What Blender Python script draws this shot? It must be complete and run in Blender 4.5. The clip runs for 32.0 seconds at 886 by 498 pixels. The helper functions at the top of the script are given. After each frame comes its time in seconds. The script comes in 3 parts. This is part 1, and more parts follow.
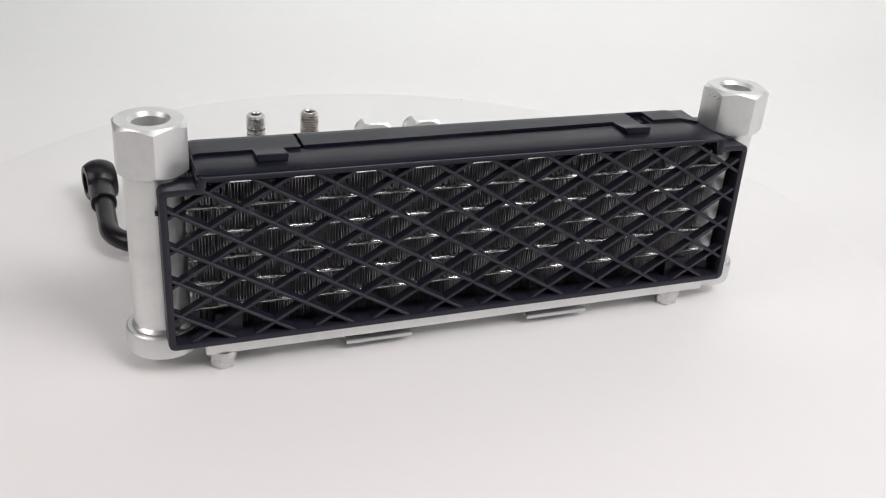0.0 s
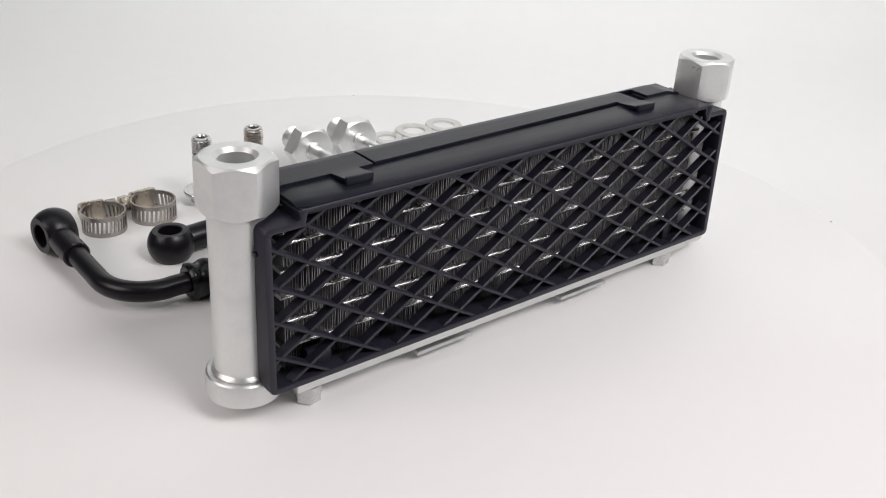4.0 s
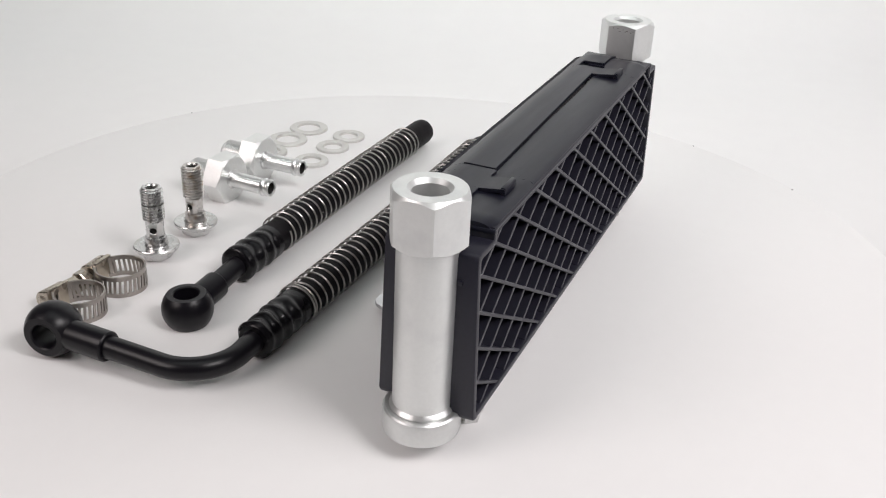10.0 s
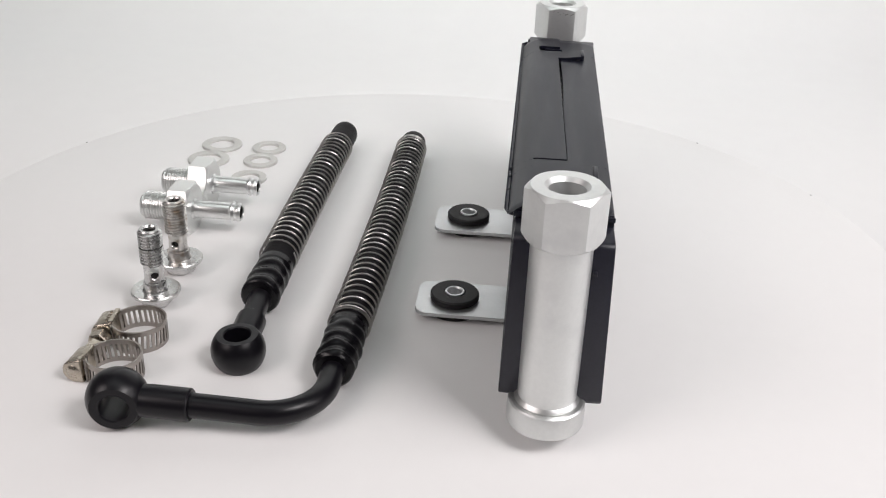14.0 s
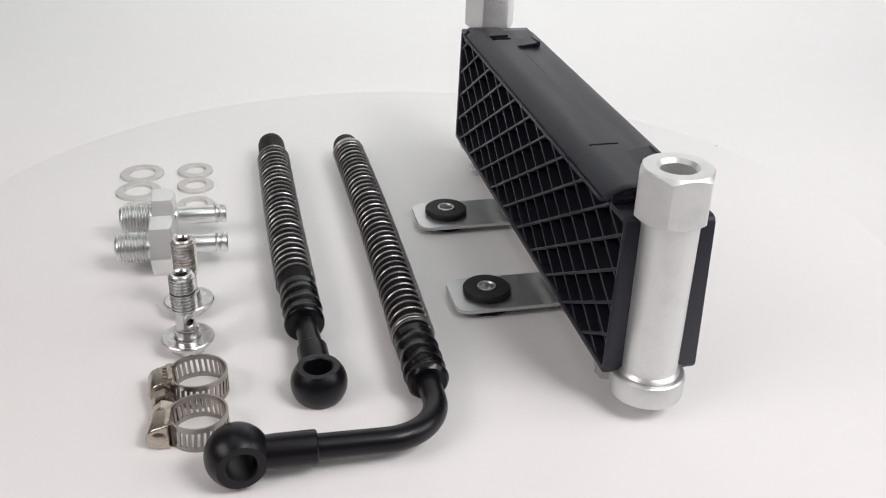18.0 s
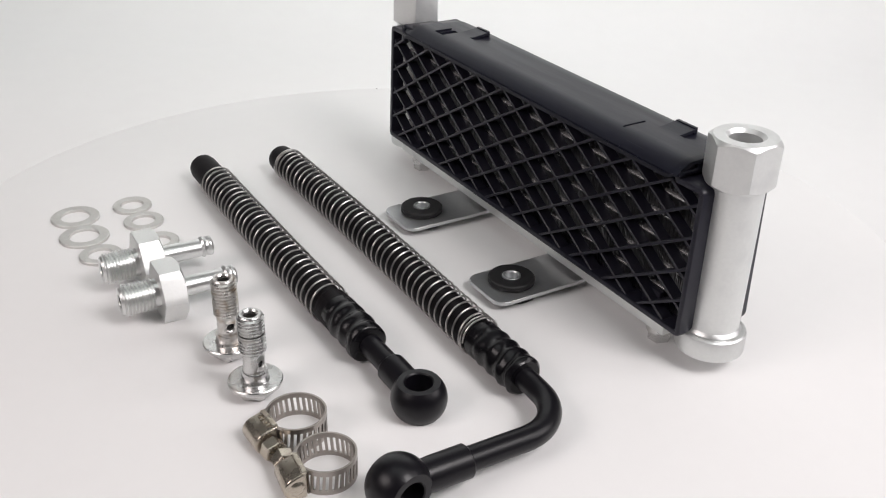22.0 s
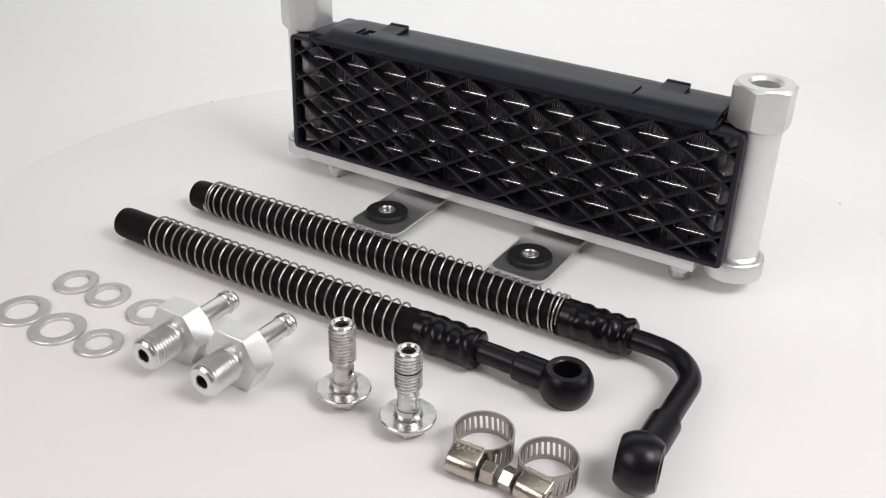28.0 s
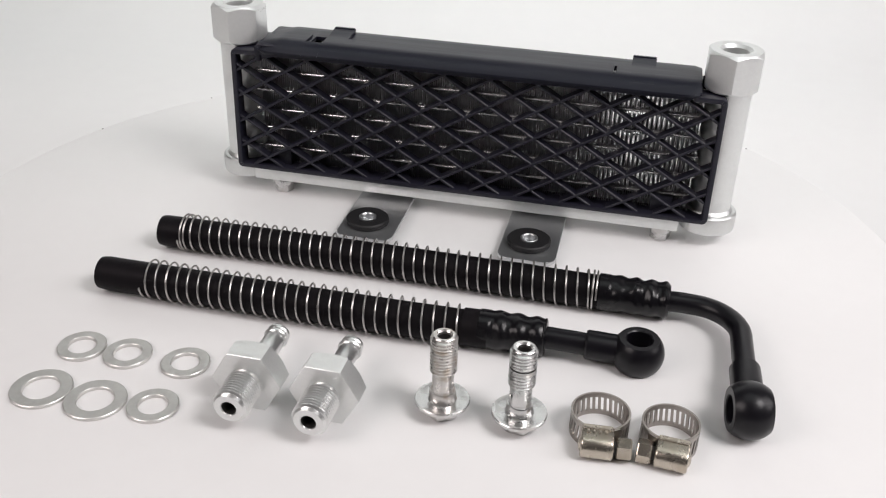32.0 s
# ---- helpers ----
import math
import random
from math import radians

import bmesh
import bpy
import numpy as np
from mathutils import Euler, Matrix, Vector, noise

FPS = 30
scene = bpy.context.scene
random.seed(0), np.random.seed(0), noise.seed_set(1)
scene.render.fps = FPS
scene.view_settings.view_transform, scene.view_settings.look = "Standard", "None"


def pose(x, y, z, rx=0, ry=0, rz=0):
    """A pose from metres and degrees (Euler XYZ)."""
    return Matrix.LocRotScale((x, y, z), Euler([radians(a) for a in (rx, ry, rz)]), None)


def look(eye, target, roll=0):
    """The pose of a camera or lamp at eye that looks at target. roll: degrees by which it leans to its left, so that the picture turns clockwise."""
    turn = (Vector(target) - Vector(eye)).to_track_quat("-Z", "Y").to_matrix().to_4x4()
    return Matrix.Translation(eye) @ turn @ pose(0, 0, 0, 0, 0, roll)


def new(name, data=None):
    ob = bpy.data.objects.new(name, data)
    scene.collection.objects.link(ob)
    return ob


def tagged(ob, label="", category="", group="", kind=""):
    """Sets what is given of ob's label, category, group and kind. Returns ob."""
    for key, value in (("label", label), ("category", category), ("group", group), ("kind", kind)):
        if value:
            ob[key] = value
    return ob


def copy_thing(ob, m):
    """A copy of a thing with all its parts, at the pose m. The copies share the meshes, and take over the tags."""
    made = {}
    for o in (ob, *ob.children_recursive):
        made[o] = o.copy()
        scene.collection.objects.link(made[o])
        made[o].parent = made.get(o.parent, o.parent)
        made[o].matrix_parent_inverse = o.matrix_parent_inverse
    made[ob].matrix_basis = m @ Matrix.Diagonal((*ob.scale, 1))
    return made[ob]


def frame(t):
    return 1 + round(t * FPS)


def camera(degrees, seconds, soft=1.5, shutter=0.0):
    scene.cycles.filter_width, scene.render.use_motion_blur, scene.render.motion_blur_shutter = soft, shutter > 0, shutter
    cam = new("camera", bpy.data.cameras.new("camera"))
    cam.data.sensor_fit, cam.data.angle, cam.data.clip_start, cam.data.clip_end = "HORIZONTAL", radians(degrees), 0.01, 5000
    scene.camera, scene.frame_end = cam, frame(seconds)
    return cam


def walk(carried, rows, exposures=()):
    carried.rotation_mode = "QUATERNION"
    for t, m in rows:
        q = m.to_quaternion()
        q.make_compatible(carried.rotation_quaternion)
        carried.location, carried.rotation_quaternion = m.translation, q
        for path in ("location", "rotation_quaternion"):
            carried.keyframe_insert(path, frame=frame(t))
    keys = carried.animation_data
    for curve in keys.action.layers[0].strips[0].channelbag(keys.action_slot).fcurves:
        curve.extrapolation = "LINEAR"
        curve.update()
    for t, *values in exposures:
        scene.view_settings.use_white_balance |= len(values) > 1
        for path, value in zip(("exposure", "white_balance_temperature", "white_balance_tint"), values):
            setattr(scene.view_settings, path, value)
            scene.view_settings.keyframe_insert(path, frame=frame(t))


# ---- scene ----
# A product turntable in a white light tent: the camera stands still, the plate turns with all that lies on it.
cam = camera(48.56, 32.0, 1.15)
EYE = pose(0.0, -0.400, 0.2269, 60.917, 0, -0.916) @ pose(0, 0, 0, 0, 0, 3.612)
walk(cam, [(0.0, EYE), (32.0, EYE)],
     [(0.0, 0.0), (20.6, 0.0), (22.0, 0.05), (23.4, 0.11), (25.4, 0.14), (27.6, 0.06), (32.0, 0.03)])
LIFT = 0.0484


def turn(t):
    """Degrees by which the plate has turned."""
    return 4.5839 * t + 0.1251 + 0.00434 * t - 0.002814 * t * t + 0.0000895 * t ** 3


def stage(t):
    """The plate's own space, in metres, as it stands at t seconds: it runs a little untrue on its axle."""
    return pose(0, 0, LIFT, 0, 0, turn(t)) @ pose(0, 0, 0, -1.7506, 0.8084, 0) @ pose(0, 0, -LIFT, 0, 0, 20.951)


# ---- light ----
world = bpy.data.worlds.new("world")
scene.world = world
world.use_nodes = True
world.node_tree.nodes["Background"].inputs[0].default_value = (1.0, 1.0, 1.0, 1)
world.node_tree.nodes["Background"].inputs[1].default_value = 0.05


def softbox(name, eye, target, sx, sy, watts, colour):
    data = bpy.data.lights.new(name, "AREA")
    data.shape, data.size, data.size_y, data.energy, data.color = "RECTANGLE", sx, sy, watts, colour
    ob = new(name, data)
    ob.matrix_world = look(eye, target)
    return ob


softbox("studio_light_top", (-0.04, -0.16, 1.04), (-0.02, -0.06, 0.0), 0.90, 0.50, 1.35, (0.94, 1.0, 0.975))
# Added fill, no such lamp known: it only lifts the backdrop's brightness.
softbox("backdrop_fill_light", (-0.16, 0.10, 0.66), (-0.16, 0.63, 0.52), 1.40, 0.16, 4.1, (0.93, 1.0, 0.975))
softbox("studio_light_key", (0.53, -0.46, 0.84), (0.0, 0.02, 0.03), 0.38, 0.32, 6.2, (1.0, 0.955, 0.96))
softbox("studio_light_right", (1.15, -0.20, 0.68), (0.0, 0.02, 0.03), 0.68, 0.68, 5.2, (1.0, 0.955, 0.965))
softbox("studio_light_left", (-0.66, -0.46, 0.60), (0.0, 0.02, 0.03), 0.56, 0.40, 3.3, (1.0, 0.905, 0.895))


# ---- materials ----
def material(name, base, rough=0.5, metal=0.0, grain=0.0, scale=400.0, bump=0.0, stain=0.0, stain_scale=30.0,
             stain_colour=None, coat=0.0, spec=0.5, stretch=(1, 1, 1), rough_var=0.0):
    m = bpy.data.materials.new(name)
    m.use_nodes = True
    nt = m.node_tree
    b = nt.nodes["Principled BSDF"]
    b.inputs["Base Color"].default_value = (*base, 1)
    b.inputs["Roughness"].default_value = rough
    b.inputs["Metallic"].default_value = metal
    b.inputs["Coat Weight"].default_value = coat
    b.inputs["Specular IOR Level"].default_value = spec
    tc = nt.nodes.new("ShaderNodeTexCoord")
    mp = nt.nodes.new("ShaderNodeMapping")
    mp.inputs["Scale"].default_value = stretch
    nt.links.new(tc.outputs["Object"], mp.inputs["Vector"])

    def noise_at(s, detail=4):
        n = nt.nodes.new("ShaderNodeTexNoise")
        n.inputs["Scale"].default_value = s
        n.inputs["Detail"].default_value = detail
        nt.links.new(mp.outputs["Vector"], n.inputs["Vector"])
        return n

    fine, coarse = noise_at(scale), noise_at(stain_scale, 5)
    colour = None
    if grain > 0:
        mix = nt.nodes.new("ShaderNodeMix")
        mix.data_type = "RGBA"
        mix.inputs["A"].default_value = (*[c * (1 - grain) for c in base], 1)
        mix.inputs["B"].default_value = (*[min(1, c * (1 + grain)) for c in base], 1)
        nt.links.new(fine.outputs["Fac"], mix.inputs["Factor"])
        colour = mix.outputs["Result"]
    if stain > 0:
        ramp = nt.nodes.new("ShaderNodeMapRange")
        ramp.inputs["From Min"].default_value, ramp.inputs["From Max"].default_value = 0.52, 0.72
        ramp.inputs["To Max"].default_value = stain
        nt.links.new(coarse.outputs["Fac"], ramp.inputs["Value"])
        mix = nt.nodes.new("ShaderNodeMix")
        mix.data_type = "RGBA"
        mix.inputs["A"].default_value = (*base, 1)
        mix.inputs["B"].default_value = (*(stain_colour or [c * 0.6 for c in base]), 1)
        nt.links.new(ramp.outputs["Result"], mix.inputs["Factor"])
        if colour is not None:
            nt.links.new(colour, mix.inputs["A"])
        colour = mix.outputs["Result"]
    if colour is not None:
        nt.links.new(colour, b.inputs["Base Color"])
    if rough_var > 0:
        mr = nt.nodes.new("ShaderNodeMapRange")
        mr.inputs["To Min"].default_value, mr.inputs["To Max"].default_value = max(0.02, rough - rough_var), rough + rough_var
        nt.links.new(coarse.outputs["Fac"], mr.inputs["Value"])
        nt.links.new(mr.outputs["Result"], b.inputs["Roughness"])
    if bump > 0:
        bp = nt.nodes.new("ShaderNodeBump")
        bp.inputs["Strength"].default_value = bump
        bp.inputs["Distance"].default_value = 0.0003
        nt.links.new(fine.outputs["Fac"], bp.inputs["Height"])
        nt.links.new(bp.outputs["Normal"], b.inputs["Normal"])
    return m


SWEEP = material("white_paper_sweep", (0.750, 0.747, 0.746), 0.8, grain=0.015, scale=60, bump=0.03, spec=0.3)
ROOM = material("unseen_wall_grey", (0.16, 0.155, 0.15), 0.9, grain=0.05, scale=40, bump=0.05)
PLATE = material("white_turntable_laminate", (0.805, 0.798, 0.796), 0.42, grain=0.012, scale=120, stain=0.15, stain_scale=9,
                 stain_colour=(0.785, 0.777, 0.774), rough_var=0.06, spec=0.28)
SPECK = material("dark_speck", (0.12, 0.11, 0.10), 0.8, grain=0.2)
ALU = material("silver_painted_aluminium", (0.76, 0.772, 0.765), 0.40, 0.80, grain=0.04, scale=700, bump=0.07, stain=0.5,
               stain_scale=75, stain_colour=(0.62, 0.63, 0.635), rough_var=0.06)
FOOT = material("bright_cast_aluminium", (0.68, 0.69, 0.685), 0.38, 0.92, grain=0.05, scale=700, bump=0.15, rough_var=0.06)
TUBE = material("bare_aluminium_tube", (0.97, 0.97, 0.97), 0.25, 0.82, grain=0.04, scale=600, bump=0.06, rough_var=0.06)
# Darker than bare aluminium: the shade between the folds is in the colour.
FIN = material("shade_dark_aluminium_fin", (0.34, 0.34, 0.355), 0.36, 0.95, grain=0.25, scale=500, stain=0.4, stain_scale=120,
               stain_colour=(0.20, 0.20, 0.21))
ZINC = material("galvanised_steel_plate", (0.62, 0.63, 0.64), 0.35, 0.93, grain=0.06, scale=500, stain=0.3, stain_scale=60,
                stain_colour=(0.49, 0.50, 0.51), rough_var=0.08)
PLASTIC = material("black_moulded_plastic", (0.0135, 0.0133, 0.0225), 0.40, grain=0.25, scale=800, bump=0.12, stain=0.5,
                   stain_scale=25, stain_colour=(0.0165, 0.0165, 0.0265), rough_var=0.10, spec=0.40)
RUBBER = material("black_rubber", (0.010, 0.0095, 0.0105), 0.58, grain=0.3, scale=600, bump=0.15, rough_var=0.06, spec=0.4)
HOSE = material("black_hose_rubber", (0.0068, 0.0056, 0.0068), 0.50, grain=0.25, scale=450, bump=0.4, rough_var=0.08, spec=0.09, stretch=(3, 0.25, 0.25))
SHRINK = material("glossy_black_shrink_sleeve", (0.0046, 0.0042, 0.0056), 0.25, grain=0.2, scale=300, bump=0.08, rough_var=0.08, spec=0.30)
BLACKPAINT = material("black_coated_steel", (0.0056, 0.0050, 0.0072), 0.31, grain=0.2, scale=500, bump=0.06, rough_var=0.06, spec=0.30)
SPRING = material("bright_spring_wire", (0.49, 0.47, 0.46), 0.33, 0.95, grain=0.08, scale=500)
COVER = material("black_moulded_cover", (0.0076, 0.0081, 0.0158), 0.38, grain=0.4, scale=420, bump=0.2, stain=0.75, stain_scale=85,
                 stain_colour=(0.021, 0.0215, 0.029), rough_var=0.16, spec=0.30, stretch=(0.14, 1, 1))
CHROME = material("zinc_plated_bolt", (0.64, 0.64, 0.635), 0.27, 0.95, grain=0.06, scale=500, bump=0.03, stain=0.35, stain_scale=130,
                  stain_colour=(0.50, 0.45, 0.40), rough_var=0.1)
TARNISH = material("tarnished_zinc_bolt", (0.64, 0.62, 0.60), 0.29, 0.92, grain=0.08, scale=500, bump=0.05, stain=0.85, stain_scale=190,
                   stain_colour=(0.30, 0.20, 0.11), rough_var=0.1)
NICKEL = material("satin_silver_fitting", (0.80, 0.81, 0.80), 0.36, 0.78, grain=0.04, scale=900, bump=0.03, rough_var=0.05)
WASHER = material("dull_tinned_washer", (0.66, 0.65, 0.63), 0.40, 0.85, grain=0.08, scale=500, bump=0.15, stain=0.4, stain_scale=160,
                  stain_colour=(0.55, 0.54, 0.52))
BAND = material("stainless_clamp_band", (0.37, 0.34, 0.315), 0.30, 1.0, grain=0.06, scale=500, bump=0.1, rough_var=0.08)
TURNED = material("turned_silver_thread", (0.76, 0.765, 0.76), 0.29, 0.92, grain=0.05, scale=900, bump=0.05, rough_var=0.06)
BRASSY = material("nickel_clamp_housing", (0.52, 0.47, 0.40), 0.27, 0.95, grain=0.06, scale=400, bump=0.2, stain=0.6, stain_scale=150,
                  stain_colour=(0.42, 0.36, 0.28), rough_var=0.1)
SCUFF = material("chipped_paint", (0.24, 0.235, 0.23), 0.6, 0.3, grain=0.4, scale=1500, bump=0.3)
# Near-black shade colour for bores, mouths, slots; also neck and thread line.
BORE = material("bore_shade_black", (0.03, 0.028, 0.026), 0.6, grain=0.2)

# ---- mesh helpers (millimetres) ----
K = 0.001
THINGS = []


def finish(bm, angle=32):
    bmesh.ops.remove_doubles(bm, verts=bm.verts, dist=1e-5)
    bmesh.ops.recalc_face_normals(bm, faces=bm.faces)
    for f in bm.faces:
        f.smooth = True
    lim = radians(angle)
    for e in bm.edges:
        e.smooth = len(e.link_faces) == 2 and e.calc_face_angle(0) < lim


def thing(name, org, label, category, group=""):
    """A top-level thing: an Empty at its base on the plate, org in millimetres of the plate's space."""
    ob = new(name)
    ob.empty_display_size = 0.01
    ob["org"] = org
    tagged(ob, label, category, group)
    return ob


def put(ob, m):
    THINGS.append((ob, m))
    ob.matrix_basis = m
    return ob


def part(name, bm, mat, parent, label="", org=None, angle=32, clean=True):
    """Links bm as one mesh under parent; org: what to take off, in millimetres."""
    if clean:
        finish(bm, angle)
    o = Vector(org if org is not None else (0, 0, 0))
    for v in bm.verts:
        v.co = (v.co - o) * K
    me = bpy.data.meshes.new(name)
    bm.to_mesh(me)
    bm.free()
    me.materials.append(mat)
    ob = new(name, me)
    ob.parent = parent
    if label:
        tagged(ob, label)
    return ob


def lathe(profile, seg=48, m=None, closed=True, bm=None):
    """Turns (r, z) pairs about z; closed: the last pair joins the first."""
    bm = bm or bmesh.new()
    rings = []
    for r, z in profile:
        if r < 1e-6:
            rings.append([bm.verts.new((0, 0, z))] * seg)
        else:
            rings.append([bm.verts.new((r * math.cos(2 * math.pi * k / seg), r * math.sin(2 * math.pi * k / seg), z)) for k in range(seg)])
    made = [v for ring in rings for v in set(ring)]
    pairs = list(zip(rings, rings[1:])) + ([(rings[-1], rings[0])] if closed else [])
    for a, b in pairs:
        for k in range(seg):
            vs = []
            for v in (a[k], a[(k + 1) % seg], b[(k + 1) % seg], b[k]):
                if v not in vs:
                    vs.append(v)
            if len(vs) > 2:
                bm.faces.new(vs)
    if m is not None:
        bmesh.ops.transform(bm, matrix=m, verts=made)
    return bm


def along(x, y, z, direction):
    """A frame in millimetres whose z runs along direction."""
    q = Vector(direction).to_track_quat("Z", "Y")
    return Matrix.Translation((x, y, z)) @ q.to_matrix().to_4x4()


def block(x0, x1, y0, y1, z0, z1, bevel=0.3, seg=2, bm=None, m=None):
    bm = bm or bmesh.new()
    r = bmesh.ops.create_cube(bm, size=1)
    vs = r["verts"]
    for v in vs:
        v.co = Vector(((x0 + x1) / 2 + v.co.x * (x1 - x0), (y0 + y1) / 2 + v.co.y * (y1 - y0), (z0 + z1) / 2 + v.co.z * (z1 - z0)))
    if m is not None:
        bmesh.ops.transform(bm, matrix=m, verts=vs)
    if bevel > 0:
        es = list({e for v in vs for e in v.link_edges})
        bmesh.ops.bevel(bm, geom=es, offset=bevel, segments=seg, profile=0.5, affect="EDGES")
    return bm


def prism(outline, z0, z1, bevel=0.0, seg=2, bm=None, m=None):
    """Extrudes a flat outline (x, y) from z0 to z1."""
    bm = bm or bmesh.new()
    lo = [bm.verts.new((x, y, z0)) for x, y in outline]
    hi = [bm.verts.new((x, y, z1)) for x, y in outline]
    n = len(outline)
    caps = [bm.faces.new(lo[::-1]), bm.faces.new(hi)]
    for k in range(n):
        bm.faces.new((lo[k], lo[(k + 1) % n], hi[(k + 1) % n], hi[k]))
    if m is not None:
        bmesh.ops.transform(bm, matrix=m, verts=lo + hi)
    if bevel > 0:
        es = list({e for f in caps for e in f.edges})
        bmesh.ops.bevel(bm, geom=es, offset=bevel, segments=seg, profile=0.5, affect="EDGES")
    return bm


def rounded(x0, x1, y0, y1, r, seg=5):
    out = []
    for cx, cy, a0 in ((x1 - r, y1 - r, 0), (x0 + r, y1 - r, 90), (x0 + r, y0 + r, 180), (x1 - r, y0 + r, 270)):
        for k in range(seg + 1):
            a = radians(a0 + 90 * k / seg)
            out.append((cx + r * math.cos(a), cy + r * math.sin(a)))
    return out


def sweep(path, radius, seg=10, caps=True, bm=None, shape=None):
    """A round rod along path (points); radius a number or one for each point."""
    bm = bm or bmesh.new()
    pts = [Vector(p) for p in path]
    rings, side = [], None
    for i, p in enumerate(pts):
        d = (pts[min(i + 1, len(pts) - 1)] - pts[max(i - 1, 0)]).normalized()
        if side is None:
            side = d.orthogonal().normalized()
        side = (side - d * side.dot(d)).normalized()
        up = d.cross(side)
        r = radius[i] if isinstance(radius, (list, tuple)) else radius
        ring = []
        for k in range(seg):
            a = 2 * math.pi * k / seg
            rr = r + (shape(i, a) if shape else 0)
            ring.append(bm.verts.new(p + side * (rr * math.cos(a)) + up * (rr * math.sin(a))))
        rings.append(ring)
    for a, b in zip(rings, rings[1:]):
        for k in range(seg):
            bm.faces.new((a[k], a[(k + 1) % seg], b[(k + 1) % seg], b[k]))
    if caps:
        bm.faces.new(rings[0][::-1])
        bm.faces.new(rings[-1])
    return bm


def ring_plate(outer, inner, z0, z1, bm=None, m=None):
    """A flat ring between two outlines with equally many points."""
    bm = bm or bmesh.new()
    n = len(outer)
    v = [[bm.verts.new((x, y, z)) for x, y in o] for o in (outer, inner) for z in (z0, z1)]
    ol, oh, il, ih = v
    for k in range(n):
        j = (k + 1) % n
        bm.faces.new((ol[k], ol[j], oh[j], oh[k]))
        bm.faces.new((il[j], il[k], ih[k], ih[j]))
        bm.faces.new((oh[k], oh[j], ih[j], ih[k]))
        bm.faces.new((ol[j], ol[k], il[k], il[j]))
    if m is not None:
        bmesh.ops.transform(bm, matrix=m, verts=ol + oh + il + ih)
    return bm


def thread_profile(r, z0, z1, pitch, depth=0.55):
    """Outer (r, z) pairs of a threaded length, from z0 to z1."""
    out, n = [], max(1, round(abs(z1 - z0) / pitch))
    step = (z1 - z0) / n
    for k in range(n):
        z = z0 + k * step
        out += [(r - depth, z), (r - depth, z + 0.12 * step), (r, z + 0.46 * step), (r, z + 0.66 * step)]
    return out + [(r - depth, z1)]


# ---- studio: a white sweep in an added, unseen dim grey room ----
def studio():
    bm = bmesh.new()
    prof = [(-0.85, -0.0165)]
    for k in range(13):
        a = radians(90 * k / 12)
        prof.append((0.33 + 0.30 * math.sin(a), -0.0165 + 0.30 * (1 - math.cos(a))))
    prof.append((0.63, 1.30))
    a = [bm.verts.new((-1.15, y, z)) for y, z in prof]
    b = [bm.verts.new((1.15, y, z)) for y, z in prof]
    for k in range(len(prof) - 1):
        f = bm.faces.new((a[k], b[k], b[k + 1], a[k + 1]))
        f.smooth = True
    me = bpy.data.meshes.new("backdrop")
    bm.to_mesh(me)
    bm.free()
    me.materials.append(SWEEP)
    sweep_ob = new("backdrop", me)
    sol = sweep_ob.modifiers.new("thickness", "SOLIDIFY")
    sol.thickness, sol.offset = 0.004, -1
    tagged(sweep_ob, "seamless white photo sweep behind the turntable", "backdrop", kind="structure")

    # Unseen, added walls: close the set and keep reflections in metal and black dim.
    def wall(name, x0, x1, y0, y1, z0, z1, label):
        w = bmesh.new()
        block(x0, x1, y0, y1, z0, z1, 0, bm=w)
        mesh = bpy.data.meshes.new(name)
        w.to_mesh(mesh)
        w.free()
        mesh.materials.append(ROOM)
        tagged(new(name, mesh), label, "wall", kind="structure")

    wall("wall_east", 1.40, 1.45, -1.6, 0.95, -0.10, 1.60, "unseen grey wall added round the studio")
    wall("wall_west", -1.45, -1.40, -1.6, 0.95, -0.10, 1.60, "unseen grey wall added round the studio")
    wall("wall_south", -1.40, 1.40, -1.60, -1.55, -0.10, 1.60, "unseen grey wall added round the studio")
    wall("wall_north", -1.40, 1.40, 0.90, 0.95, -0.10, 1.60, "unseen grey wall added round the studio")
    wall("floor", -1.40, 1.40, -1.55, 0.90, -0.10, -0.05, "unseen grey base added under the sweep")
    wall("ceiling", -1.40, 1.40, -1.55, 0.90, 1.55, 1.60, "unseen grey ceiling added over the studio")


studio()

# ---- turntable ----
def turntable():
    ob = thing("turntable", (0, 0, 0), "round white laminate turntable plate carrying the parts", "turntable")
    part("plate", lathe([(0, 0), (230.6, 0), (231.7, -0.5), (232.2, -1.6), (232.2, -9), (231, -10), (0, -10)], 160, closed=False), PLATE, ob)
    part("pedestal", lathe([(0, -10.2), (90, -10.2), (92, -11), (92, -15), (0, -15)], 64, closed=False), PLATE, ob)
    for a in (226.8, -63.2, -41.6, 62.7, -22.9):
        x, y = 230.3 * math.cos(radians(a)), 230.3 * math.sin(radians(a))
        part("speck", lathe([(0, 0.25), (0.4, 0.2), (0.55, 0.0), (0, 0.0)], 8, Matrix.Translation((x, y, 0)), closed=False), SPECK, ob, "small dark speck of dirt")
    return ob


TABLE = turntable()


# ---- oil cooler ----
AX, BX, TY = -124.4, 111.8, -53.4
MIDX, MIDY = -7.0, -54.9
ORG = (MIDX, MIDY, 0)


def hexagon(r, turn_deg):
    return [(r * math.cos(radians(60 * k + turn_deg)), r * math.sin(radians(60 * k + turn_deg))) for k in range(6)]


